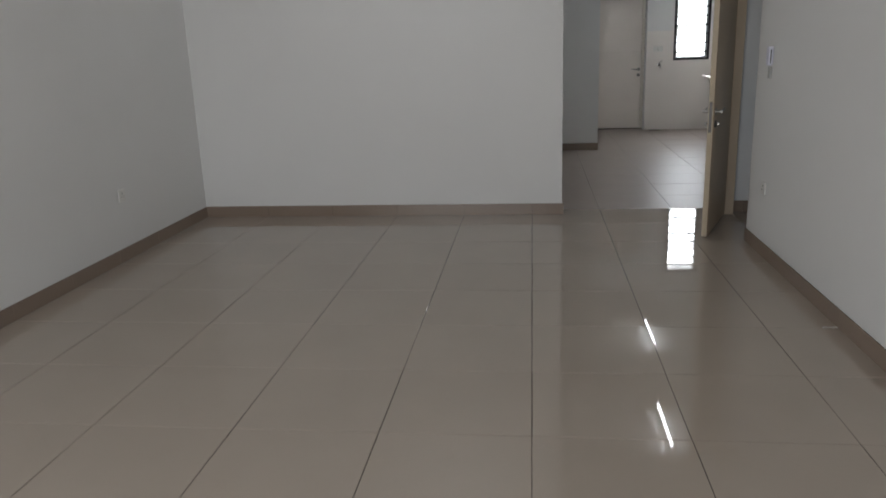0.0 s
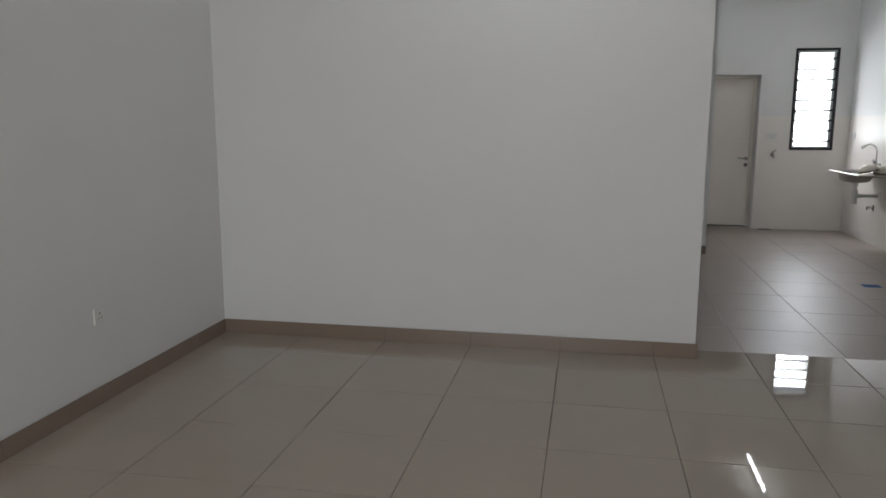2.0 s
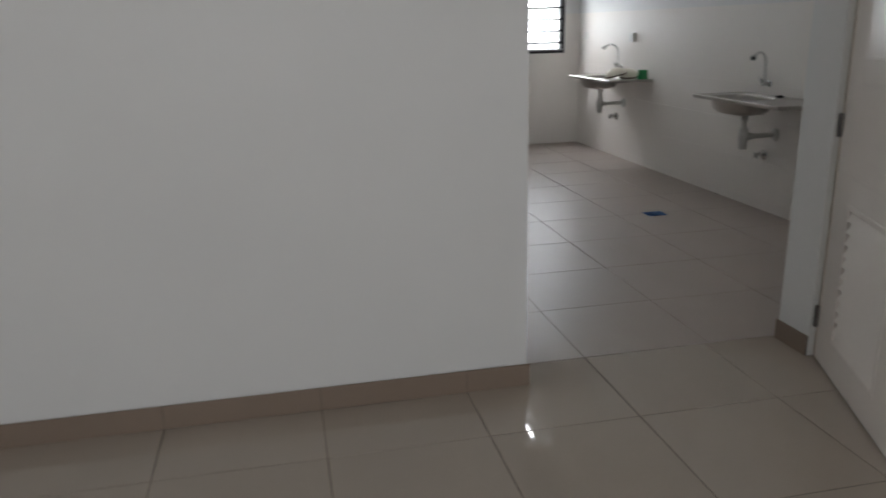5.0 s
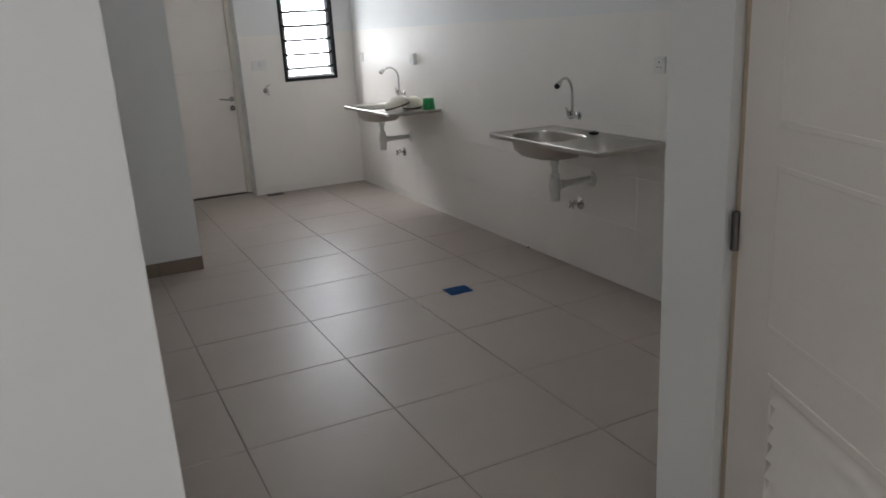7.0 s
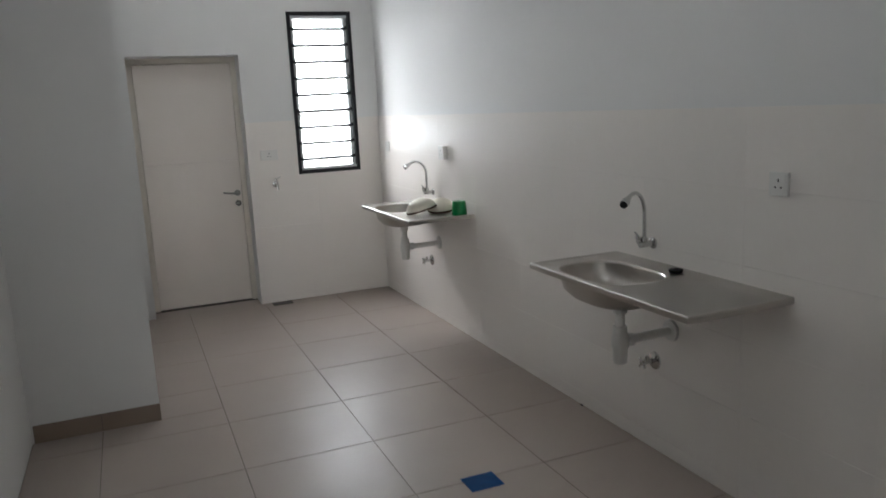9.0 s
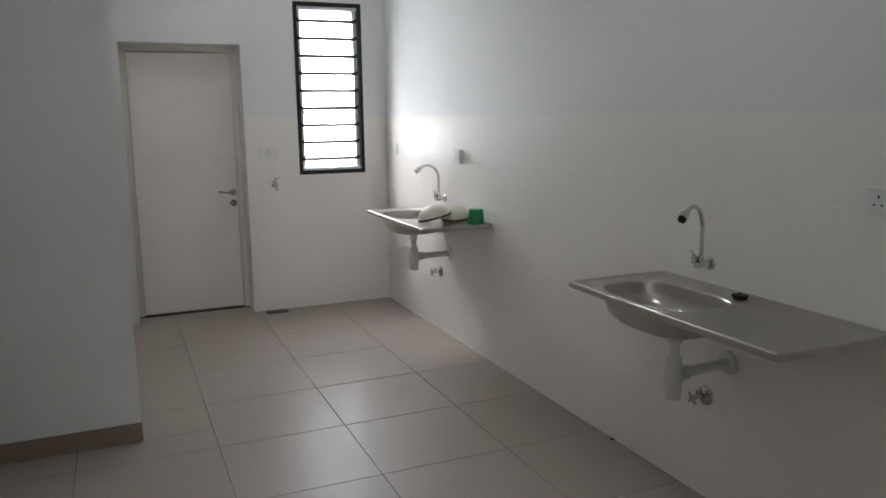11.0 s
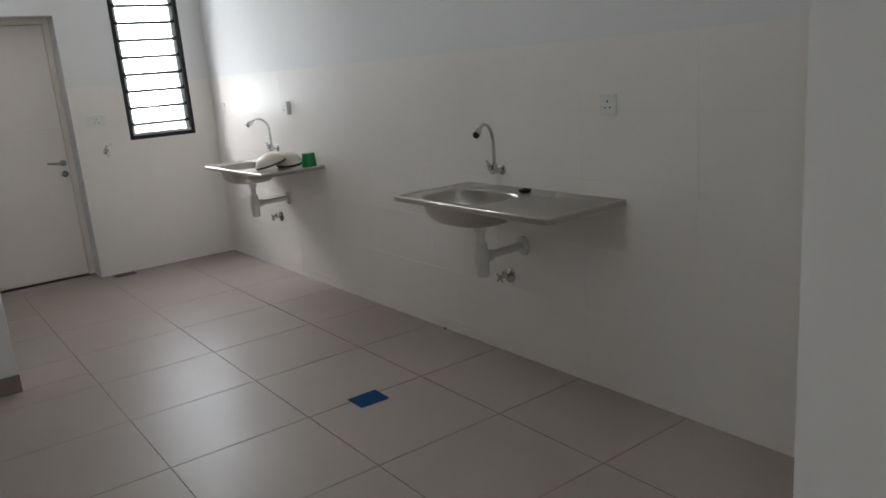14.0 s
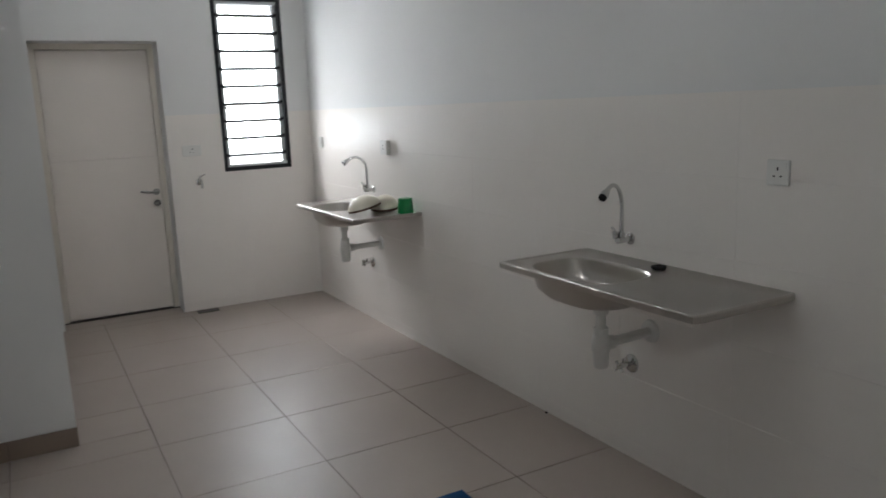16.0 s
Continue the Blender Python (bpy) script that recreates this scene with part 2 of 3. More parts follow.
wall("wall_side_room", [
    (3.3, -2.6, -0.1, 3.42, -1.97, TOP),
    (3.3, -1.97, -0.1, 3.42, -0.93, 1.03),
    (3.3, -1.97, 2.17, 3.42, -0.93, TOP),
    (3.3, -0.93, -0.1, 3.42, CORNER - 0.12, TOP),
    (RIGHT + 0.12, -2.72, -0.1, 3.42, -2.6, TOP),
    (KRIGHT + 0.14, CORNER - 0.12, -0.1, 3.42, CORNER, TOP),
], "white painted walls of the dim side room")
bm = bmesh.new()
box(bm, LEFT - 0.12, FRONT - 0.14, TOP, 3.42, KBACK + 0.12, TOP + 0.15)
structure("ceiling", bm, CEILING, "plain white painted ceiling", "ceiling")

# ground outside
bm = bmesh.new()
box(bm, -400, -400, -0.4, 400, 400, -0.12)
structure("ground", bm, EARTH, "pale concrete ground outside the house", "ground")
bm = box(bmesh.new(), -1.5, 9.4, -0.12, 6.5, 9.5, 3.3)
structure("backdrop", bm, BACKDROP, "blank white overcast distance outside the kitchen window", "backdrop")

# ---- lamps ----


def tube_lamp(x, y, z, length):
    lamp = thing("tube_lamp", "lit white fluorescent tube on the kitchen ceiling", "lamp", pose(x, y, z), "ceiling tubes")
    part("housing", soft_box(-0.022, -length / 2 - 0.03, 0.028, 0.022, length / 2 + 0.03, 0.07, 0.004), PLASTIC, lamp, "white metal batten")
    part("tube", sweep([(0, -length / 2, 0), (0, length / 2, 0)], 0.0135), TUBE, lamp, "glowing glass tube", smooth=True)
    for s in (-1, 1):
        part("lamp_holder", soft_box(-0.014, s * (length / 2 + 0.012) - 0.012, -0.018, 0.014, s * (length / 2 + 0.012) + 0.012, 0.03, 0.003), PLASTIC, lamp)
    return lamp


far_tube = tube_lamp(1.62, 5.16, 3.12, 1.08)
copy_thing(far_tube, pose(1.35, 2.07, 3.12))
living_tube = copy_thing(far_tube, pose(-0.98, -0.75, 3.12))
tagged(living_tube, "lit white fluorescent tube on the living room ceiling")

# ---- doors and window ----


def lever_set(parent, x, y, z, out, along, name="handle"):
    """A lever on its rose with a round lock rose below. out and along are unit directions."""
    o, a = Vector(out), Vector(along)
    p = Vector((x, y, z))
    h = part(name, lathe([(0, 0), (0.026, 0), (0.026, 0.007), (0.023, 0.009), (0.011, 0.009), (0.011, 0.045), (0, 0.045)], p, o, 20), LEVER_STEEL, parent, "satin steel lever handle", True)
    q = p + o * 0.042
    part("lever", sweep([q - a * 0.008, q + a * 0.03, q + a * 0.06 + Vector((0, 0, 0.002)), q + a * 0.125 + Vector((0, 0, 0.012))], [0.0095, 0.0095, 0.009, 0.008]), LEVER_STEEL, h, smooth=True)
    k = part("lock", lathe([(0, 0), (0.026, 0), (0.026, 0.007), (0.023, 0.01), (0.012, 0.01), (0.012, 0.02), (0, 0.02)], p - Vector((0, 0, 0.09)), o, 20), DARK_METAL, parent, "round steel lock rose", True)
    c = p - Vector((0, 0, 0.09)) + o * 0.024
    part("thumb_turn", sweep([c - a * 0.006, c + a * 0.012, c + a * 0.034], [0.009, 0.008, 0.006], 12), LEVER_STEEL, k, smooth=True)


def back_door():
    d = thing("door_1", "closed cream painted kitchen back door, set deep in the wall", "door", pose(0, 0, 0))
    tagged(d, kind="structure")
    y = KBACK + 0.215
    part("jamb", box(bmesh.new(), DOOR_X0, y, 0, DOOR_X0 + 0.045, y + 0.055, DOOR_H), FRAME_PAINT, d)
    part("jamb", box(bmesh.new(), DOOR_X1 - 0.045, y, 0, DOOR_X1, y + 0.055, DOOR_H), FRAME_PAINT, d)
    part("head", box(bmesh.new(), DOOR_X0 + 0.045, y, DOOR_H - 0.045, DOOR_X1 - 0.045, y + 0.055, DOOR_H), FRAME_PAINT, d)
    leaf_y = y + 0.01
    x0, x1 = DOOR_X0 + 0.048, DOOR_X1 - 0.048
    zs = [0.012, 1.262, DOOR_H - 0.048]
    for a, b in zip(zs, zs[1:]):
        part("door_panel", soft_box(x0, leaf_y, a, x1, leaf_y + 0.038, b - 0.004, 0.003, 2), DOOR_PAINT, d, "flat cream door panel")
    part("leaf_core", box(bmesh.new(), x0 + 0.004, leaf_y + 0.006, 0.016, x1 - 0.004, leaf_y + 0.034, DOOR_H - 0.056), DOOR_PAINT, d)
    part("stop", box(bmesh.new(), DOOR_X0 + 0.03, leaf_y + 0.0382, 0, x0 + 0.02, leaf_y + 0.055, DOOR_H - 0.03), FRAME_PAINT, d)
    part("stop", box(bmesh.new(), x1 - 0.02, leaf_y + 0.0382, 0, DOOR_X1 - 0.03, leaf_y + 0.055, DOOR_H - 0.03), FRAME_PAINT, d)
    part("stop", box(bmesh.new(), x0 + 0.02, leaf_y + 0.0382, DOOR_H - 0.075, x1 - 0.02, leaf_y + 0.055, DOOR_H - 0.03), FRAME_PAINT, d)
    part("weather_bar", box(bmesh.new(), x0 + 0.02, leaf_y + 0.0382, 0.004, x1 - 0.02, leaf_y + 0.05, 0.04), IRON, d, "dark bar at the foot")
    part("sill", box(bmesh.new(), DOOR_X0, KBACK + 0.2, -0.05, DOOR_X1, KBACK + 0.27, 0.004), IRON, d, "dark worn threshold")
    lever_set(d, DOOR_X1 - 0.085, leaf_y, 0.975, (0, -1, 0), (-1, 0, 0))
    return d


back_door()


def louvre_window():
    w = thing("window_1", "tall black aluminium louvre window with open clear glass blades", "window")
    tagged(w, kind="structure")
    y0, y1 = KBACK - 0.006, KBACK + 0.07
    f = 0.032
    fr = part("window_frame", soft_box(WIN_X0, y0, WIN_Z0, WIN_X0 + f, y1, WIN_Z1, 0.003), BLACK_ALU, w, "black powder-coated aluminium frame")
    part("stile", soft_box(WIN_X1 - f, y0, WIN_Z0, WIN_X1, y1, WIN_Z1, 0.003), BLACK_ALU, fr)
    part("bottom_rail", soft_box(WIN_X0 + f, y0, WIN_Z0, WIN_X1 - f, y1, WIN_Z0 + f, 0.003), BLACK_ALU, fr)
    part("top_rail", soft_box(WIN_X0 + f, y0, WIN_Z1 - f, WIN_X1 - f, y1, WIN_Z1, 0.003), BLACK_ALU, fr)
    part("inner_sill", soft_box(WIN_X0 + f, y0 + 0.012, WIN_Z0 + f, WIN_X1 - f, y1 + 0.05, WIN_Z0 + f + 0.022, 0.003), GREY_ALU, w, "bare aluminium sill")
    part("inner_head", soft_box(WIN_X0 + f, y0 + 0.012, WIN_Z1 - f - 0.024, WIN_X1 - f, y1 + 0.03, WIN_Z1 - f, 0.003), GREY_ALU, w, "bare aluminium head")
    for x in (WIN_X0 + f, WIN_X1 - f - 0.03):
        part("blade_channel", soft_box(x, y1 - 0.035, WIN_Z0 + f, x + 0.03, y1 + 0.03, WIN_Z1 - f, 0.002), GREY_ALU, w, "bare aluminium blade channel")
    pitch, n = 0.1383, 9
    tilt = radians(24)
    for k in range(n):
        z = 1.239 + k * pitch
        yc = KBACK + 0.035
        bm = box(bmesh.new(), WIN_X0 + f + 0.01, -0.003, 0, WIN_X1 - f - 0.01, 0.003, 0.142)
        bmesh.ops.transform(bm, matrix=Matrix.Translation((0, yc, z)) @ Matrix.Rotation(-tilt, 4, "X"), verts=bm.verts[:])
        blade = part("glass_blade", bm, BLADE_GLASS, w, "clear glass louvre blade")
        blade.visible_shadow = False
        bm = box(bmesh.new(), WIN_X0 + f + 0.012, -0.013, -0.017, WIN_X1 - f - 0.012, 0.009, -0.0005)
        bmesh.ops.transform(bm, matrix=Matrix.Translation((0, yc, z)) @ Matrix.Rotation(-tilt, 4, "X"), verts=bm.verts[:])
        part("blade_edge", bm, BLADE_EDGE, blade, "dark ground glass edge")
        for x in (WIN_X0 + f - 0.004, WIN_X1 - f - 0.022):
            part("clip", soft_box(x, yc - 0.022, z - 0.012, x + 0.026, yc + 0.012, z + 0.014, 0.003), BLACK_ALU, blade, "black plastic blade clip")
    part("latch_lever", sweep([(WIN_X0 + 0.034, KBACK - 0.004, 1.63), (WIN_X0 + 0.05, KBACK - 0.03, 1.62), (WIN_X0 + 0.062, KBACK - 0.04, 1.585)], 0.006), BLACK_ALU, w, smooth=True)
    return w


louvre_window()

HINGE_X, HINGE_Y = 1.318, -0.074


def door_frame(name, label, x0, x1, ya, yb, h, wide):
    d = thing(name, label, "door frame")
    tagged(d, kind="structure")
    part("jamb", soft_box(x0, ya, 0, x1, ya + wide, h, 0.003), FRAME_WOOD, d)
    part("jamb", soft_box(x0, yb - wide, 0, x1, yb, h, 0.003), FRAME_WOOD, d)
    part("head", soft_box(x0, ya + wide, h - wide, x1, yb - wide, h, 0.003), FRAME_WOOD, d)
    return d


fr = door_frame("door_frame_side_room", "tan timber door frame of the side room", RIGHT + 0.035, RIGHT + 0.125, BATH_Y0, BATH_Y1, BATH_H, 0.03)
part("strike_plate", soft_box(RIGHT + 0.05, BATH_Y0 + 0.029, 0.90, RIGHT + 0.075, BATH_Y0 + 0.033, 1.03, 0.001), CHROME, fr, "steel strike plate")


def vented_door():
    """An open leaf, hinged at its local origin, that lies along local -y; its outer face is at x = 0."""
    d = thing("door_2", "open cream painted door with a louvred vent at its foot", "door", pose(HINGE_X, HINGE_Y, 0.012, 0, 0, -21.8))
    tagged(d, kind="structure")
    L, H, T = 0.85, 2.015, 0.035
    va, vb, vz0, vz1 = 0.20, 0.64, 0.15, 0.72
    bm = bmesh.new()
    for y0, y1, z0, z1 in ((0, va, 0, H), (vb, L - 0.004, 0, H), (va, vb, 0, vz0), (va, vb, vz1, H)):
        box(bm, 0, -y1, z0, T, -y0, z1)
    part("leaf", bm, DOOR_PAINT, d, "cream painted flush leaf")
    part("inner_face", box(bmesh.new(), T, -L + 0.002, 0.002, T + 0.003, -0.002, H - 0.002), VENEER, d, "plain brown veneered inner face")
    part("leaf_edge", box(bmesh.new(), 0.001, -L, 0.001, T - 0.001, -L + 0.004, H - 0.001), EDGE_WOOD, d, "paler beige lock edge")
    v = part("vent_frame", soft_box(-0.003, -va, vz0 - 0.02, 0.006, -va + 0.022, vz1 + 0.02, 0.002), DOOR_PAINT, d)
    part("vent_stile", soft_box(-0.003, -vb - 0.022, vz0 - 0.02, 0.006, -vb, vz1 + 0.02, 0.002), DOOR_PAINT, v)
    part("vent_rail", soft_box(-0.003, -vb, vz0 - 0.02, 0.006, -va, vz0 + 0.002, 0.002), DOOR_PAINT, v)
    part("vent_rail", soft_box(-0.003, -vb, vz1 - 0.002, 0.006, -va, vz1 + 0.02, 0.002), DOOR_PAINT, v)
    part("vent_backing", box(bmesh.new(), 0.024, -vb, vz0, T, -va, vz1), DOOR_PAINT, d)
    n = 12
    for k in range(n):
        z = vz0 + (k + 0.5) * (vz1 - vz0) / n
        bm = box(bmesh.new(), -0.025, -vb, -0.0035, 0.025, -va, 0.0035)
        bmesh.ops.transform(bm, matrix=Matrix.Translation((0.009, 0, z)) @ Matrix.Rotation(radians(-64), 4, "Y"), verts=bm.verts[:])
        part("slat", bm, DOOR_PAINT, v)
    for z0, z1 in ((0.84, 1.22), (1.30, 1.96)):
        m = part("moulding", soft_box(-0.0009, -0.16, z0, 0.002, -0.145, z1, 0.002), DOOR_PAINT, d, "thin pressed moulding")
        part("moulding_side", soft_box(-0.0009, -0.66, z0, 0.002, -0.645, z1, 0.002), DOOR_PAINT, m)
        part("moulding_rail", soft_box(-0.0009, -0.645, z0, 0.002, -0.16, z0 + 0.015, 0.002), DOOR_PAINT, m)
        part("moulding_rail", soft_box(-0.0009, -0.645, z1 - 0.015, 0.002, -0.16, z1, 0.002), DOOR_PAINT, m)
    lever_set(d, 0, -0.775, 0.925, (-1, 0, 0), (0, 1, 0))
    lever_set(d, T + 0.003, -0.775, 0.925, (1, 0, 0), (0, 1, 0), "inner_handle")
    part("lock_plate", soft_box(0.007, -L - 0.0015, 0.78, 0.028, -L + 0.001, 1.0, 0.0008), DARK_METAL, d, "steel lock face plate")
    for z in (0.19, 1.03, 1.86):
        part("hinge", sweep([(-0.008, 0.004, z - 0.048), (-0.008, 0.004, z + 0.048)], 0.010, 12), DARK_METAL, d, "dull steel butt hinge", True)
    return d


vented_door()

# ---- sinks and their plumbing ----
SINK_Z = 0.905


def sink(y):
    """Wall-hung steel sink. y: its end at the drainboard; it runs 1.08 m towards +y with the bowl at the far end."""
    L, X0, X1 = 1.08, 2.274 - KRIGHT, -0.002
    s = thing("sink", "wall-hung stainless steel sink with bowl and drainboard", "sink", pose(KRIGHT, y, SINK_Z), "kitchen sinks")
    bx0, bx1, by0, by1 = X0 + 0.042, X1 - 0.115, 0.495, 0.975
    wx, wy = 2.467 - KRIGHT, 0.65
    cx, cy, hx, hy = (bx0 + bx1) / 2, (by0 + by1) / 2, (bx1 - bx0) / 2, (by1 - by0) / 2
    n = 48

    def ring(kx, ky, p, z, k=0.0):
        out = []
        for i in range(n):
            a = 2 * math.pi * i / n
            c, q = math.cos(a), math.sin(a)
            r = (abs(c) ** p + abs(q) ** p) ** (-1 / p)
            out.append((cx + k * (wx - cx) + kx * r * c, cy + k * (wy - cy) + ky * r * q, z))
        return out

    def square(x0, y0, x1, y1, z):
        out = []
        for px, py, _ in ring(1, 1, 60, 0):
            u, w = (px - cx), (py - cy)
            out.append((cx + u * ((x1 - cx) if u > 0 else (cx - x0)), cy + w * ((y1 - cy) if w > 0 else (cy - y0)), z))
        return out

    bm = bmesh.new()
    loops = [square(X0 + 0.002, 0.002, X1, L - 0.002, -0.026), square(X0, 0, X1, L, -0.023), square(X0, 0, X1, L, -0.004), square(X0 + 0.004, 0.004, X1 - 0.003, L - 0.004, 0.0),
             square(X0 + 0.014, 0.016, X1 - 0.012, L - 0.014, 0.0), square(X0 + 0.02, 0.024, X1 - 0.02, L - 0.02, -0.005),
             ring(hx + 0.012, hy + 0.012, 3.4, -0.0052), ring(hx + 0.004, hy + 0.004, 3.4, -0.0065), ring(hx, hy, 3.4, -0.012), ring(hx * 0.998, hy * 0.998, 3.4, -0.020), ring(hx * 0.98, hy * 0.98, 3.3, -0.055), ring(hx * 0.935, hy * 0.94, 3.1, -0.088, 0.03),
             ring(hx * 0.80, hy * 0.81, 2.8, -0.114, 0.12), ring(hx * 0.45, hy * 0.45, 2.3, -0.122, 0.6), ring(0.05, 0.05, 2, -0.124, 1), ring(0.036, 0.036, 2, -0.130, 1)]
    rows = [[bm.verts.new(p) for p in lp] for lp in loops]
    for a, b in zip(rows, rows[1:]):
        for i in range(n):
            bm.faces.new((a[i], a[(i + 1) % n], b[(i + 1) % n], b[i]))
    bm.faces.new(rows[-1])
    bmesh.ops.recalc_face_normals(bm, faces=bm.faces[:])
    body = part("basin_top", bm, STEEL, s, "dull brushed steel pressing", True)
    bm = bmesh.new()
    under = [ring(hx + 0.02, hy + 0.02, 3.4, -0.012), ring(hx + 0.002, hy + 0.002, 3.3, -0.030), ring(hx * 0.995, hy * 0.995, 3.3, -0.050), ring(hx * 0.95, hy * 0.955, 3.1, -0.092, 0.03),
             ring(hx * 0.81, hy * 0.82, 2.8, -0.121, 0.12), ring(hx * 0.45, hy * 0.45, 2.3, -0.129, 0.6), ring(0.05, 0.05, 2, -0.132, 1)]
    rows = [[bm.verts.new(p) for p in lp] for lp in under]
    for a, b in zip(rows, rows[1:]):
        for i in range(n):
            bm.faces.new((a[i], b[i], b[(i + 1) % n], a[(i + 1) % n]))
    bm.faces.new(rows[-1][::-1])
    bmesh.ops.recalc_face_normals(bm, faces=bm.faces[:])
    part("bowl_underside", bm, STEEL, s, "", True)
    part("waste", lathe([(0, -0.1225), (0.03, -0.1225), (0.04, -0.1205), (0.042, -0.118), (0.046, -0.118), (0.046, -0.122), (0, -0.128)], (wx, wy, 0), (0, 0, 1), 24), CHROME, s, "chrome waste fitting", True)
    for yy in (0.16, 1.03):
        part("bracket", soft_box(-0.30, yy - 0.012, -0.026, -0.001, yy + 0.012, -0.0235, 0.0005, 1), DARK_METAL, s)
    return s, wx, wy


sink_near, CX, CY = sink(1.695)
copy_thing(sink_near, pose(KRIGHT, 4.375, SINK_Z))


def trap(x, y):
    """White bottle trap under a sink, with its arm to the wall."""
    t = thing("waste_trap", "white plastic bottle trap with its arm into the wall", "pipe", pose(x, y, 0), "sink traps")
    part("tailpiece", lathe([(0, 0.65), (0.020, 0.65), (0.020, 0.735), (0.03, 0.74), (0.03, 0.776), (0, 0.776)], n=20), PVC, t, smooth=True)
    part("trap_body", lathe([(0, 0.518), (0.026, 0.518), (0.030, 0.524), (0.033, 0.585), (0.038, 0.592), (0.038, 0.625), (0.032, 0.65), (0.026, 0.664), (0, 0.664)], n=24), PVC, t, smooth=True)
    part("trap_nut", lathe([(0.019, 0.655), (0.030, 0.655), (0.030, 0.682), (0.019, 0.682)], n=12), PVC, t)
    wx = KRIGHT - x
    part("arm", sweep([(0.02, 0.002, 0.612), (wx * 0.5, 0.008, 0.612), (wx - 0.01, 0.016, 0.612)], 0.02, 18), PVC, t, smooth=True)
    part("arm_nut", lathe([(0, 0), (0.028, 0), (0.028, 0.03), (0, 0.03)], (0.035, 0.003, 0.612), (1, 0, 0), 12), PVC, t)
    part("flange", lathe([(0, 0), (0.05, 0), (0.046, 0.012), (0.026, 0.018), (0, 0.018)], (wx - 0.009, 0.016, 0.612), (-1, 0, 0), 24), PVC, t, smooth=True)
    return t


TX = KRIGHT + CX
near_trap = trap(TX, 1.695 + CY)
copy_thing(near_trap, pose(TX, 4.375 + CY, 0))


def tap(y, z, swing):
    """Wall-mounted gooseneck tap. swing: degrees by which its spout turns from square to the wall."""
    t = thing("kitchen_tap", "chrome gooseneck tap fixed to the tiles above its sink", "tap", pose(KRIGHT - 0.008, y, z), "kitchen taps")
    part("wall_flange", lathe([(0, 0), (0.026, 0), (0.025, 0.006), (0.014, 0.011), (0, 0.011)], (0, 0, 0), (-1, 0, 0), 20), CHROME, t, smooth=True)
    b = part("tap_body", sweep([(-0.005, 0, 0), (-0.05, 0, 0), (-0.075, 0, 0)], [0.013, 0.014, 0.014]), CHROME, t, smooth=True)
    part("valve_head", lathe([(0, 0), (0.012, 0), (0.012, 0.02), (0.016, 0.024), (0.016, 0.03), (0, 0.032)], (-0.072, 0.012, 0.006), (0, 0, 1), 16), CHROME, b, smooth=True)
    part("tap_lever", sweep([(-0.072, 0.012, 0.034), (-0.078, 0.018, 0.046), (-0.083, 0.026, 0.056)], [0.006, 0.005, 0.0045], 10), CHROME, b, smooth=True)
    part("neck_collar", lathe([(0, 0), (0.013, 0), (0.013, 0.024), (0.009, 0.028), (0, 0.028)], (-0.05, 0, 0.006), (0, 0, 1), 16), CHROME, t, smooth=True)
    pts = [(-0.05, 0, 0.02), (-0.05, 0, 0.11)]
    R, c, q = 0.078, math.cos(radians(swing)), math.sin(radians(swing))
    for k in range(0, 15):
        a = math.pi * 0.68 * k / 14
        out = R * (1 - math.cos(a))
        pts.append((-0.05 - c * out, q * out, 0.142 + R * math.sin(a) * 1.22))
    part("gooseneck", sweep(pts, 0.0085, 14), CHROME, t, smooth=True)
    e = Vector(pts[-1])
    d = (e - Vector(pts[-2])).normalized()
    part("spray_head", lathe([(0, -0.004), (0.010, -0.004), (0.012, 0.008), (0.017, 0.020), (0.018, 0.045), (0, 0.045)], e, d, 18), CHROME, t, smooth=True)
    part("nozzle", lathe([(0, 0.0455), (0.0155, 0.0455), (0.0155, 0.054), (0, 0.054)], e, d, 18), DARK_PLASTIC, t, "black rubber nozzle")
    return t


tap(2.487, 0.985, -20)
tap(5.115, 0.995, 20)


def angle_valve(y, z):
    v = thing("angle_valve", "small chrome stop valve on the wall under a sink", "valve", pose(KRIGHT - 0.008, y, z), "stop valves")
    part("flange", lathe([(0, 0), (0.042, 0), (0.040, 0.006), (0.016, 0.014), (0, 0.014)], (0, 0, 0), (-1, 0, 0), 20), CHROME, v, smooth=True)
    part("body", sweep([(-0.006, 0, 0), (-0.06, 0, 0)], 0.0105, 14), CHROME, v, smooth=True)
    part("outlet", sweep([(-0.045, 0, 0), (-0.045, 0, 0.03)], 0.008, 12), CHROME, v, smooth=True)
    h = part("hub", lathe([(0, 0), (0.012, 0), (0.012, 0.018), (0, 0.02)], (-0.06, 0, 0), (-1, 0, 0), 14), CHROME, v, smooth=True)
    for k in range(4):
        a = math.pi / 4 + k * math.pi / 2
        part("grip", sweep([(-0.07, 0, 0), (-0.072, 0.028 * math.cos(a), 0.028 * math.sin(a))], [0.005, 0.0065], 10), CHROME, h, smooth=True)
    return v


near_valve = angle_valve(2.475, 0.438)
copy_thing(near_valve, pose(KRIGHT - 0.008, 5.215, 0.447))

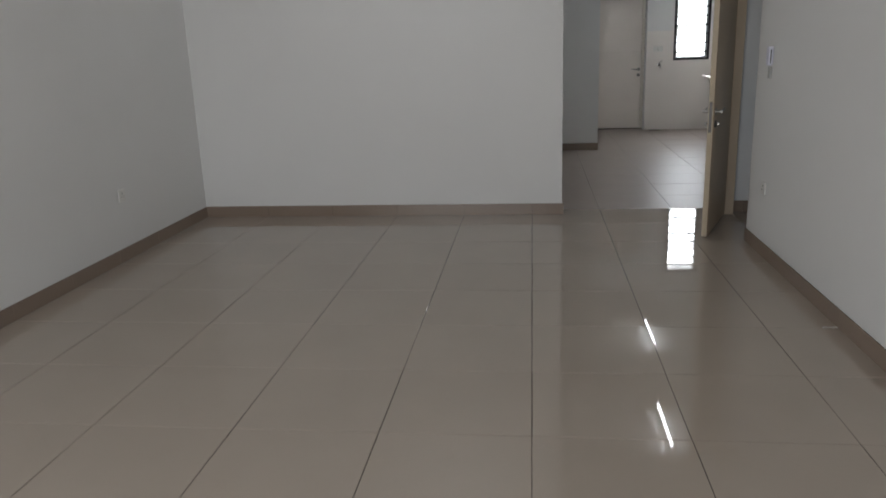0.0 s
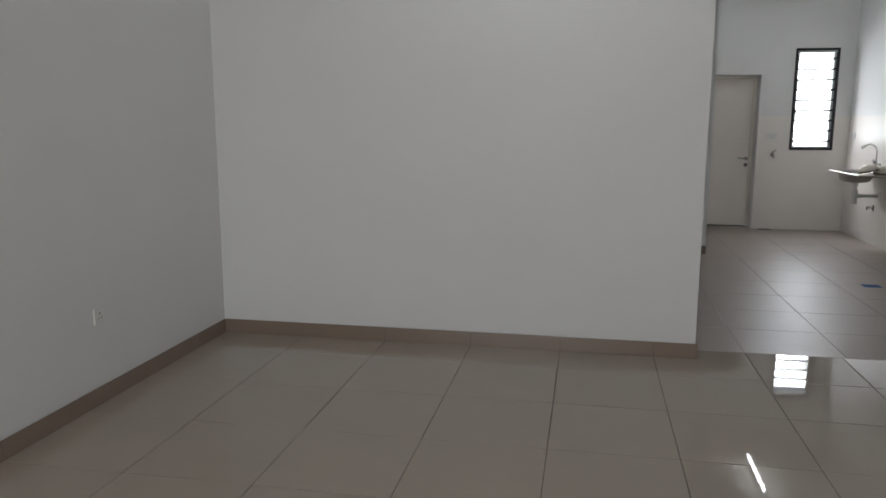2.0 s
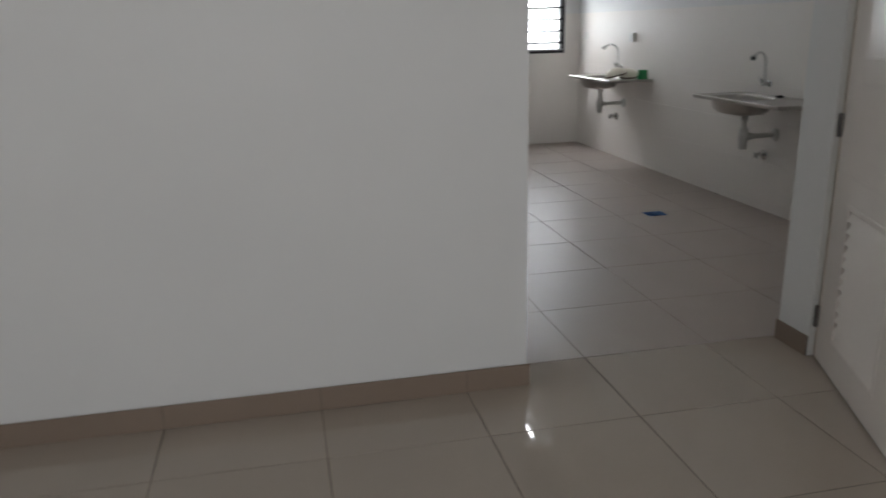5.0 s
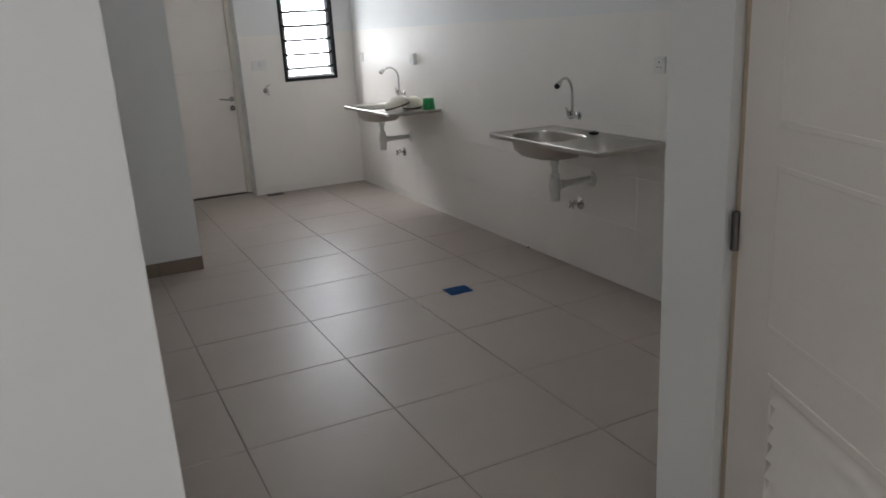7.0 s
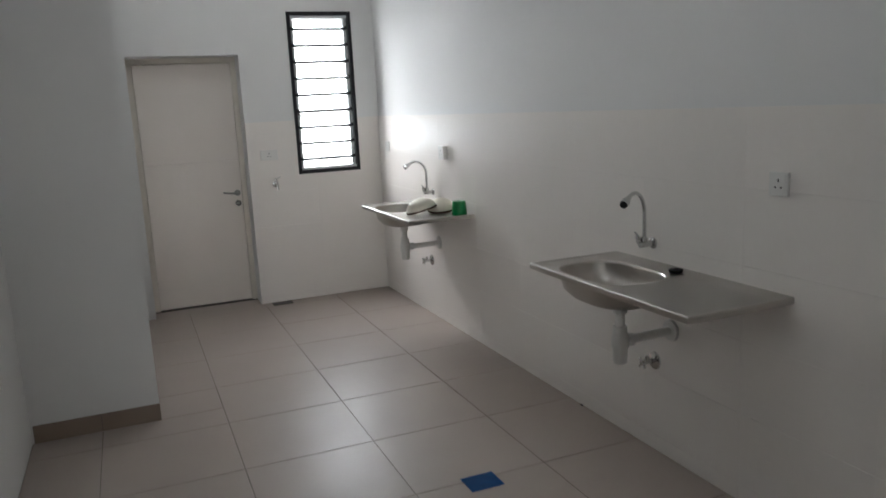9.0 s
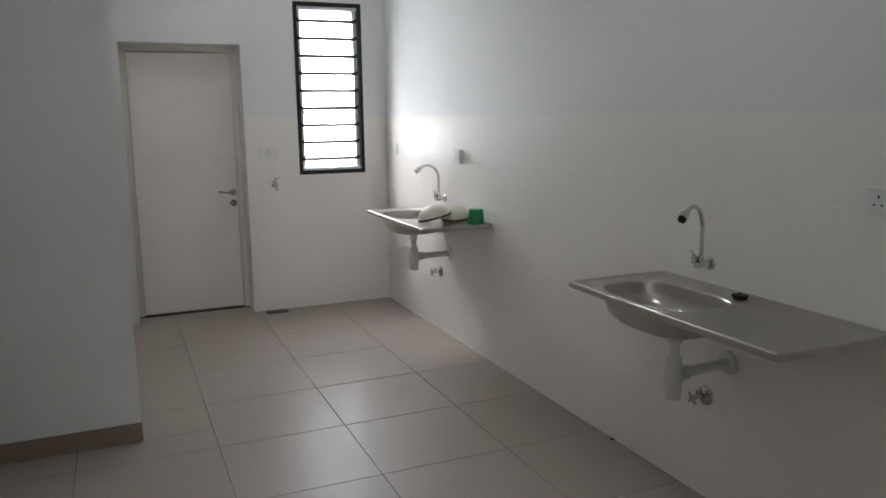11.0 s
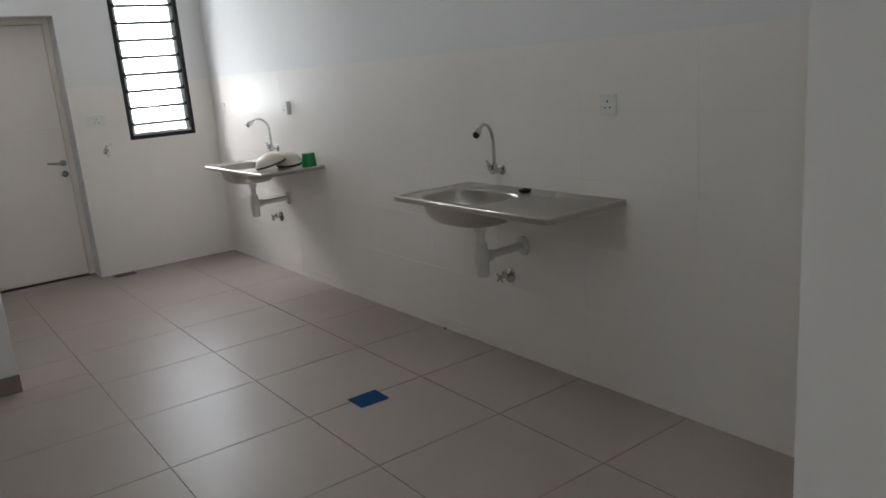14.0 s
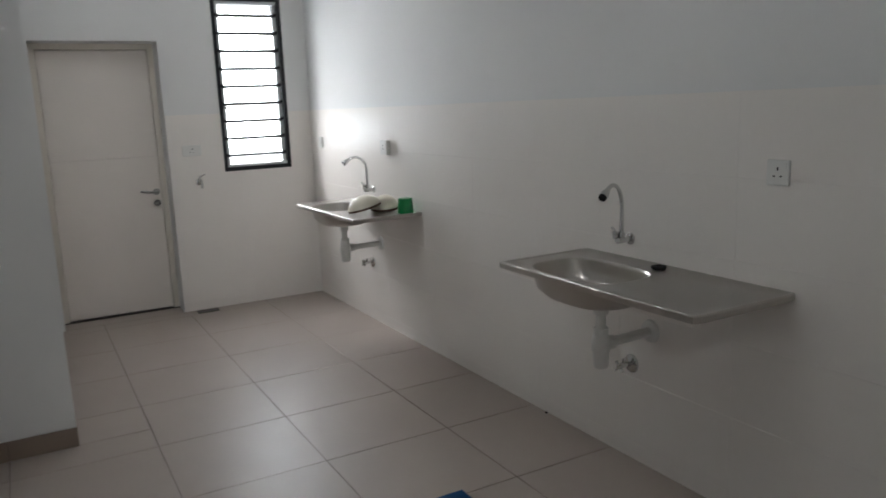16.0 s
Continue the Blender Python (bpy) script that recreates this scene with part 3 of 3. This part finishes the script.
bib = thing("bib_tap", "small chrome hose tap on the kitchen end wall", "tap", pose(1.788, KBACK - 0.008, 1.045))
part("flange", lathe([(0, 0), (0.028, 0), (0.026, 0.006), (0, 0.011)], (0, 0, 0), (0, -1, 0), 18), CHROME, bib, smooth=True)
part("body", sweep([(0, -0.004, 0), (0, -0.06, 0), (0, -0.085, -0.01), (0, -0.095, -0.045)], [0.011, 0.012, 0.011, 0.0095], 12), CHROME, bib, smooth=True)
part("stem", sweep([(0, -0.055, 0.005), (0, -0.055, 0.045)], 0.007, 10), CHROME, bib, smooth=True)
part("tap_lever", sweep([(-0.012, -0.055, 0.046), (0.01, -0.06, 0.05), (0.035, -0.065, 0.062)], 0.006, 10), CHROME, bib, smooth=True)

# ---- electrical plates ----


def plate(name, label, x, y, z, rz, kind, w=0.086, h=0.086, deep=0.011):
    """A wall plate; local -y is away from the wall."""
    p = thing(name, label, "socket" if kind == "socket" else "switch", pose(x, y, z, 0, 0, rz), "wall plates")
    f = part("face", soft_box(-w / 2, -deep, -h / 2, w / 2, 0.0, h / 2, 0.003), PLASTIC, p)
    deep -= 0.011
    if kind == "socket":
        part("earth_slot", box(bmesh.new(), -0.003, -deep - 0.0118, 0.008, 0.003, -deep - 0.0105, 0.019), DARK_PLASTIC, f)
        for s in (-1, 1):
            part("pin_slot", box(bmesh.new(), s * 0.013 - 0.004, -deep - 0.0118, -0.014, s * 0.013 + 0.004, -deep - 0.0105, -0.009), DARK_PLASTIC, f)
        part("rocker", soft_box(0.020, -deep - 0.0145, 0.012, 0.034, -deep - 0.0105, 0.034, 0.0012), PLASTIC, f)
    else:
        part("rocker", soft_box(-0.016, -deep - 0.0155, -0.024, 0.016, -deep - 0.0105, 0.024, 0.002), PLASTIC, f)
    return p


plate("wall_socket", "white square socket on the tiles above the near sink", KRIGHT - 0.008, 1.783, 1.302, -90, "socket")
plate("wall_socket", "white square socket on the tiles beside the far sink", KRIGHT - 0.008, 4.85, 1.303, -90, "socket", 0.095, 0.095, 0.034)
plate("wall_switch", "white switch on the tiles near the window corner", KRIGHT - 0.008, 6.13, 1.31, -90, "switch")
plate("wall_socket", "white double socket on the kitchen end wall", 1.754, KBACK - 0.008, 1.295, 0, "socket", 0.146, 0.086)
ic = thing("wall_control", "pale lilac control box over a grey holder on the wall", "switch", pose(RIGHT, -1.25, 1.33, 0, 0, -90))
part("control_box", soft_box(-0.034, -0.032, -0.062, 0.034, 0, 0.062, 0.012, 3), LILAC, ic, "pale lilac-white plastic", True)
for s in (-1, 1):
    part("side_seam", soft_box(s * 0.0335 - 0.0015, -0.022, -0.045, s * 0.0335 + 0.0015, -0.016, 0.04, 0.0006, 1), DARK_PLASTIC, ic, "dark seam")
part("holder", soft_box(-0.022, -0.016, -0.142, 0.022, 0, -0.066, 0.004), GREY_PLASTIC, ic, "grey plastic holder")
plate("wall_socket", "white socket low on the living room wall", RIGHT, -1.29, 0.46, -90, "socket")
plate("wall_socket", "white socket low on the blank living room wall", LEFT, -1.405, 0.482, 90, "socket")

# ---- loose things ----


def bowl(x, y, z, r, h, rx, ry, label):
    b = thing("bowl", label, "bowl", pose(x, y, z, rx, ry, 0), "bowls on the sink")
    part("shell", lathe([(r, 0.004), (r * 0.97, h * 0.35), (r * 0.80, h * 0.68), (r * 0.5, h * 0.9), (r * 0.28, h), (0, h), (0, h - 0.004), (r * 0.48, h * 0.88), (r * 0.78, h * 0.65), (r * 0.95, h * 0.33), (r * 0.975, 0.004)], n=32), CREAM, b, "", True)
    part("rim", lathe([(r * 0.96, -0.002), (r * 1.035, -0.002), (r * 1.035, 0.011), (r * 0.96, 0.011), (r * 0.96, -0.002)], n=32), BROWN_RIM, b, "thin brown rim", True)
    return b


bowl(2.475, 4.655, SINK_Z + 0.026, 0.106, 0.082, -5, -13, "upturned cream bowl with a brown rim, leaning on the drainboard")
bowl(2.635, 4.69, SINK_Z + 0.008, 0.092, 0.086, 6, -5, "upturned cream bowl with a brown rim beside the green cup")

cup = thing("cup", "bright green plastic cup upturned on the far drainboard", "cup", pose(2.672, 4.455, SINK_Z - 0.004))
part("cup_shell", lathe([(0, 0), (0.052, 0), (0.053, 0.003), (0.045, 0.092), (0.043, 0.095), (0, 0.095)], n=28), GREEN, cup, smooth=True)

plug = thing("sink_plug", "small black rubber plug lying on the sink ledge", "plug", pose(2.69, 2.262, SINK_Z - 0.005))
part("stopper", lathe([(0, 0), (0.025, 0), (0.030, 0.007), (0.030, 0.013), (0.012, 0.015), (0.008, 0.019), (0, 0.020)], n=20), DARK_PLASTIC, plug, smooth=True)

tape = thing("blue_tape_patch", "square of bright blue tape stuck over a floor drain", "tape", pose(1.898, 2.572, 0.0))
bm = bmesh.new()
nx, ny = 8, 6
gv = [[bm.verts.new(((i / nx - 0.5) * 0.156, (j / ny - 0.5) * 0.134, 0.003 + 0.0015 * noise.noise((i * 0.7, j * 0.7, 3.0)))) for j in range(ny + 1)] for i in range(nx + 1)]
for i in range(nx):
    for j in range(ny):
        bm.faces.new((gv[i][j], gv[i + 1][j], gv[i + 1][j + 1], gv[i][j + 1]))
bmesh.ops.solidify(bm, geom=bm.faces[:], thickness=0.0015)
part("tape_sheet", bm, BLUE_TAPE, tape, smooth=True)

drain = thing("floor_drain", "dark slotted floor drain by the back door", "drain", pose(1.745, 6.30, 0))
part("drain_frame", soft_box(-0.085, -0.055, -0.003, 0.085, 0.055, 0.003, 0.002), IRON, drain)
for k in range(7):
    part("drain_slat", soft_box(-0.07 + k * 0.0205, -0.045, 0.002, -0.058 + k * 0.0205, 0.045, 0.006, 0.001, 1), DARK_METAL, drain)

crumb = thing("grit_speck", "dark speck of grit on the floor by the tiled wall", "debris", pose(2.742, 3.08, 0.0))
part("grain", lathe([(0, 0), (0.007, 0.001), (0.008, 0.005), (0.004, 0.009), (0, 0.01)], n=8), DARK_PLASTIC, crumb)

scrap = thing("paper_scrap", "small white paper strip on the floor by the skirting", "litter", pose(1.262, -2.735, 0.001, 0, 0, 4))
bm = bmesh.new()
cols = [[bm.verts.new((-0.042 + 0.014 * k, s * 0.007, 0.0012 + 0.003 * math.sin(k * 0.9) ** 2)) for s in (-1, 1)] for k in range(7)]
for p, q in zip(cols, cols[1:]):
    bm.faces.new((p[0], q[0], q[1], p[1]))
bmesh.ops.solidify(bm, geom=bm.faces[:], thickness=0.0006)
part("strip", bm, PLASTIC, scrap, smooth=True)

# ---- tiled surfaces, piece by piece ----
TILE_MESH = {}


def tile_mesh(w, h, d, material, edge):
    """A slab w by h, its face at z = 0 with a fine chamfer, centred on its origin."""
    key = (round(w, 3), round(h, 3), d, material.name)
    if key not in TILE_MESH:
        bm = bmesh.new()
        lo = [bm.verts.new((x * w / 2, y * h / 2, -d)) for x, y in ((-1, -1), (1, -1), (1, 1), (-1, 1))]
        mid = [bm.verts.new((x * w / 2, y * h / 2, -edge)) for x, y in ((-1, -1), (1, -1), (1, 1), (-1, 1))]
        hi = [bm.verts.new((x * (w / 2 - edge), y * (h / 2 - edge), 0)) for x, y in ((-1, -1), (1, -1), (1, 1), (-1, 1))]
        for a, b in ((lo, mid), (mid, hi)):
            for k in range(4):
                bm.faces.new((a[k], a[(k + 1) % 4], b[(k + 1) % 4], b[k]))
        bm.faces.new(hi)
        TILE_MESH[key] = mesh_of("tile", bm, material)
    return TILE_MESH[key]


def lay(name, parent, origin, u, v, us, vs, material, gap, d=0.006, holes=(), tilt=0.0):
    """Tiles between the joint lines us by vs of the plane origin + a u + b v, cut round the holes (a0, b0, a1, b1)."""
    u, v, o = Vector(u), Vector(v), Vector(origin)
    turn = Matrix((u, v, u.cross(v))).transposed().to_4x4()
    for a0, a1 in zip(us, us[1:]):
        for b0, b1 in zip(vs, vs[1:]):
            rects = [(a0, b0, a1, b1)]
            for p, q, r, s in holes:
                out = []
                for c0, e0, c1, e1 in rects:
                    if c1 <= p or c0 >= r or e1 <= q or e0 >= s:
                        out.append((c0, e0, c1, e1))
                        continue
                    out += [(c0, e0, c1, q), (c0, s, c1, e1), (c0, max(e0, q), p, min(e1, s)), (r, max(e0, q), c1, min(e1, s))]
                rects = [x for x in out if x[2] - x[0] > 0.012 and x[3] - x[1] > 0.012]
            for c0, e0, c1, e1 in rects:
                if c1 - c0 < 0.012 or e1 - e0 < 0.012:
                    continue
                g = gap * random.choice((0.7, 1.0, 1.4))
                ob = new(name, tile_mesh(c1 - c0 - g, e1 - e0 - g, d, material, 0.0005 if tilt else 0.0012))
                lift = random.uniform(-0.00025, 0.00025)
                ob.matrix_world = Matrix.Translation(o + u * (c0 + c1) / 2 + v * (e0 + e1) / 2 + u.cross(v) * lift) @ turn @ pose(0, 0, 0, random.uniform(-tilt, tilt), random.uniform(-tilt, tilt))
                ob.parent = parent


def joints(start, pitch, lo, hi):
    k0, k1 = math.ceil((lo - start) / pitch), math.floor((hi - start) / pitch)
    inner = [start + k * pitch for k in range(k0, k1 + 1)]
    return [lo] + [j for j in inner if lo + 0.02 < j < hi - 0.02] + [hi]


LX = joints(-0.867, 0.602, LEFT, RIGHT + 0.12)
LY = joints(-0.955, 0.595, FRONT, SEAM)
bm = box(bmesh.new(), LEFT, FRONT, -0.1, RIGHT + 0.12, SEAM, -0.003)
box(bm, RIGHT + 0.12, -2.6, -0.1, 3.3, CORNER - 0.12, -0.003)
floor_living = structure("floor_living", bm, GROUT_DARK, "polished beige porcelain floor of the living room with dark joints", "floor")
lay("floor_tile", floor_living, (0, 0, 0), (1, 0, 0), (0, 1, 0), LX, LY, GLOSS_TILE, 0.0032)
lay("floor_tile", floor_living, (0, 0, 0), (1, 0, 0), (0, 1, 0), joints(-0.867, 0.602, RIGHT + 0.12, 3.3), joints(-0.955, 0.595, -2.6, CORNER - 0.12), GLOSS_TILE, 0.004)

KX = joints(0.336, 0.632, SIDE, KRIGHT)
KY = joints(1.405, 0.602, SEAM, KBACK)
bm = box(bmesh.new(), SIDE - 0.12, SEAM, -0.1, KRIGHT, KBACK, -0.003)
box(bm, DOOR_X0, KBACK, -0.1, DOOR_X1, KBACK + 0.2, -0.003)
floor_kitchen = structure("floor_kitchen", bm, GROUT, "satin beige porcelain floor of the kitchen and passage", "floor")
lay("floor_tile", floor_kitchen, (0, 0, 0), (1, 0, 0), (0, 1, 0), KX, KY, SATIN_TILE, 0.0033, holes=((SIDE, STEP, KLEFT, KBACK),))
lay("floor_tile", floor_kitchen, (0, 0, 0), (1, 0, 0), (0, 1, 0), [DOOR_X0, DOOR_X1], [KBACK, KBACK + 0.2], SATIN_TILE, 0.004)
WALL_V = [0.0, 0.075, 0.375, 0.675, 0.975, 1.275, 1.575]
bm = box(bmesh.new(), KRIGHT - 0.005, CORNER, 0, KRIGHT, KBACK, 1.573)
dado = structure("wall_tiling_sinks", bm, GROUT_LIGHT, "glazed off-white wall tiles behind the sinks", "wall tiles")
lay("wall_tile", dado, (KRIGHT - 0.008, 0, 0), (0, -1, 0), (0, 0, 1), [-y for y in reversed(joints(4.952, 0.6, CORNER, KBACK - 0.008))], WALL_V, WALL_TILE, 0.0007, 0.004, tilt=0.05)
bm = bmesh.new()
box(bm, DOOR_X1, KBACK - 0.005, 0, WIN_X0, KBACK, 1.573)
box(bm, WIN_X0, KBACK - 0.005, 0, WIN_X1, KBACK, WIN_Z0)
box(bm, WIN_X1, KBACK - 0.005, 0, KRIGHT - 0.008, KBACK, 1.573)
dado2 = structure("wall_tiling_end", bm, GROUT_LIGHT, "glazed off-white wall tiles round the louvre window", "wall tiles")
lay("wall_tile", dado2, (0, KBACK - 0.008, 0), (1, 0, 0), (0, 0, 1), [DOOR_X1, 2.16, KRIGHT - 0.008], WALL_V, WALL_TILE, 0.0007, 0.004, tilt=0.05, holes=((WIN_X0, WIN_Z0, WIN_X1, WIN_Z1),))

# skirtings


def skirting(name, origin, u, us, label):
    """Tiles 0.1 m high along the wall line origin + a u, facing to the right of u seen from above."""
    u, o = Vector(u), Vector(origin)
    out = u.cross(Vector((0, 0, 1)))
    bm = bmesh.new()
    a, b = o + u * us[0], o + u * us[-1] + out * 0.006
    box(bm, min(a.x, b.x), min(a.y, b.y), 0.0, max(a.x, b.x), max(a.y, b.y), 0.094)
    base = structure(name, bm, GROUT, label, "skirting")
    for a0, a1 in zip(us, us[1:]):
        w = a1 - a0 - 0.002
        key = ("skirt", round(w, 3))
        if key not in TILE_MESH:
            t = box(bmesh.new(), -w / 2, -0.010, 0.0005, w / 2, -0.0062, 0.0985)
            bmesh.ops.bevel(t, geom=t.edges[:], offset=0.0012, segments=1, affect="EDGES")
            TILE_MESH[key] = mesh_of("skirting_tile", t, SKIRT_TILE)
            t = bmesh.new()
        ob = new("skirting_tile", TILE_MESH[key])
        turn = Matrix((u, -out, (0, 0, 1))).transposed().to_4x4()
        ob.matrix_world = Matrix.Translation(o + u * (a0 + a1) / 2) @ turn
        ob.parent = base
    return base


PX = [x for x in LX if x < SIDE]
skirting("baseboard_partition", (0, PART, 0), (1, 0, 0), PX + [SIDE + 0.014], "brown porcelain skirting along the partition")
skirting("baseboard_living_side", (LEFT, 0, 0), (0, 1, 0), [y for y in LY if y < PART - 0.02] + [PART - 0.011], "brown porcelain skirting along the living room wall")
skirting("baseboard_living_right", (RIGHT, 0, 0), (0, -1, 0), [-y for y in reversed([y for y in LY if y < BATH_Y0 - 0.02] + [BATH_Y0])], "brown porcelain skirting along the living room wall")
skirting("baseboard_corner", (RIGHT, 0, 0), (0, -1, 0), [-CORNER - 0.01, -BATH_Y1], "brown porcelain skirting on the short wall by the door")
skirting("baseboard_step", (0, STEP, 0), (1, 0, 0), [SIDE + 0.011, 0.336, KLEFT + 0.002], "brown porcelain skirting on the wall facing the passage")
skirting("baseboard_side_room", (0, CORNER - 0.12, 0), (1, 0, 0), joints(-0.867, 0.602, RIGHT + 0.12, 3.3), "brown porcelain skirting in the side room")
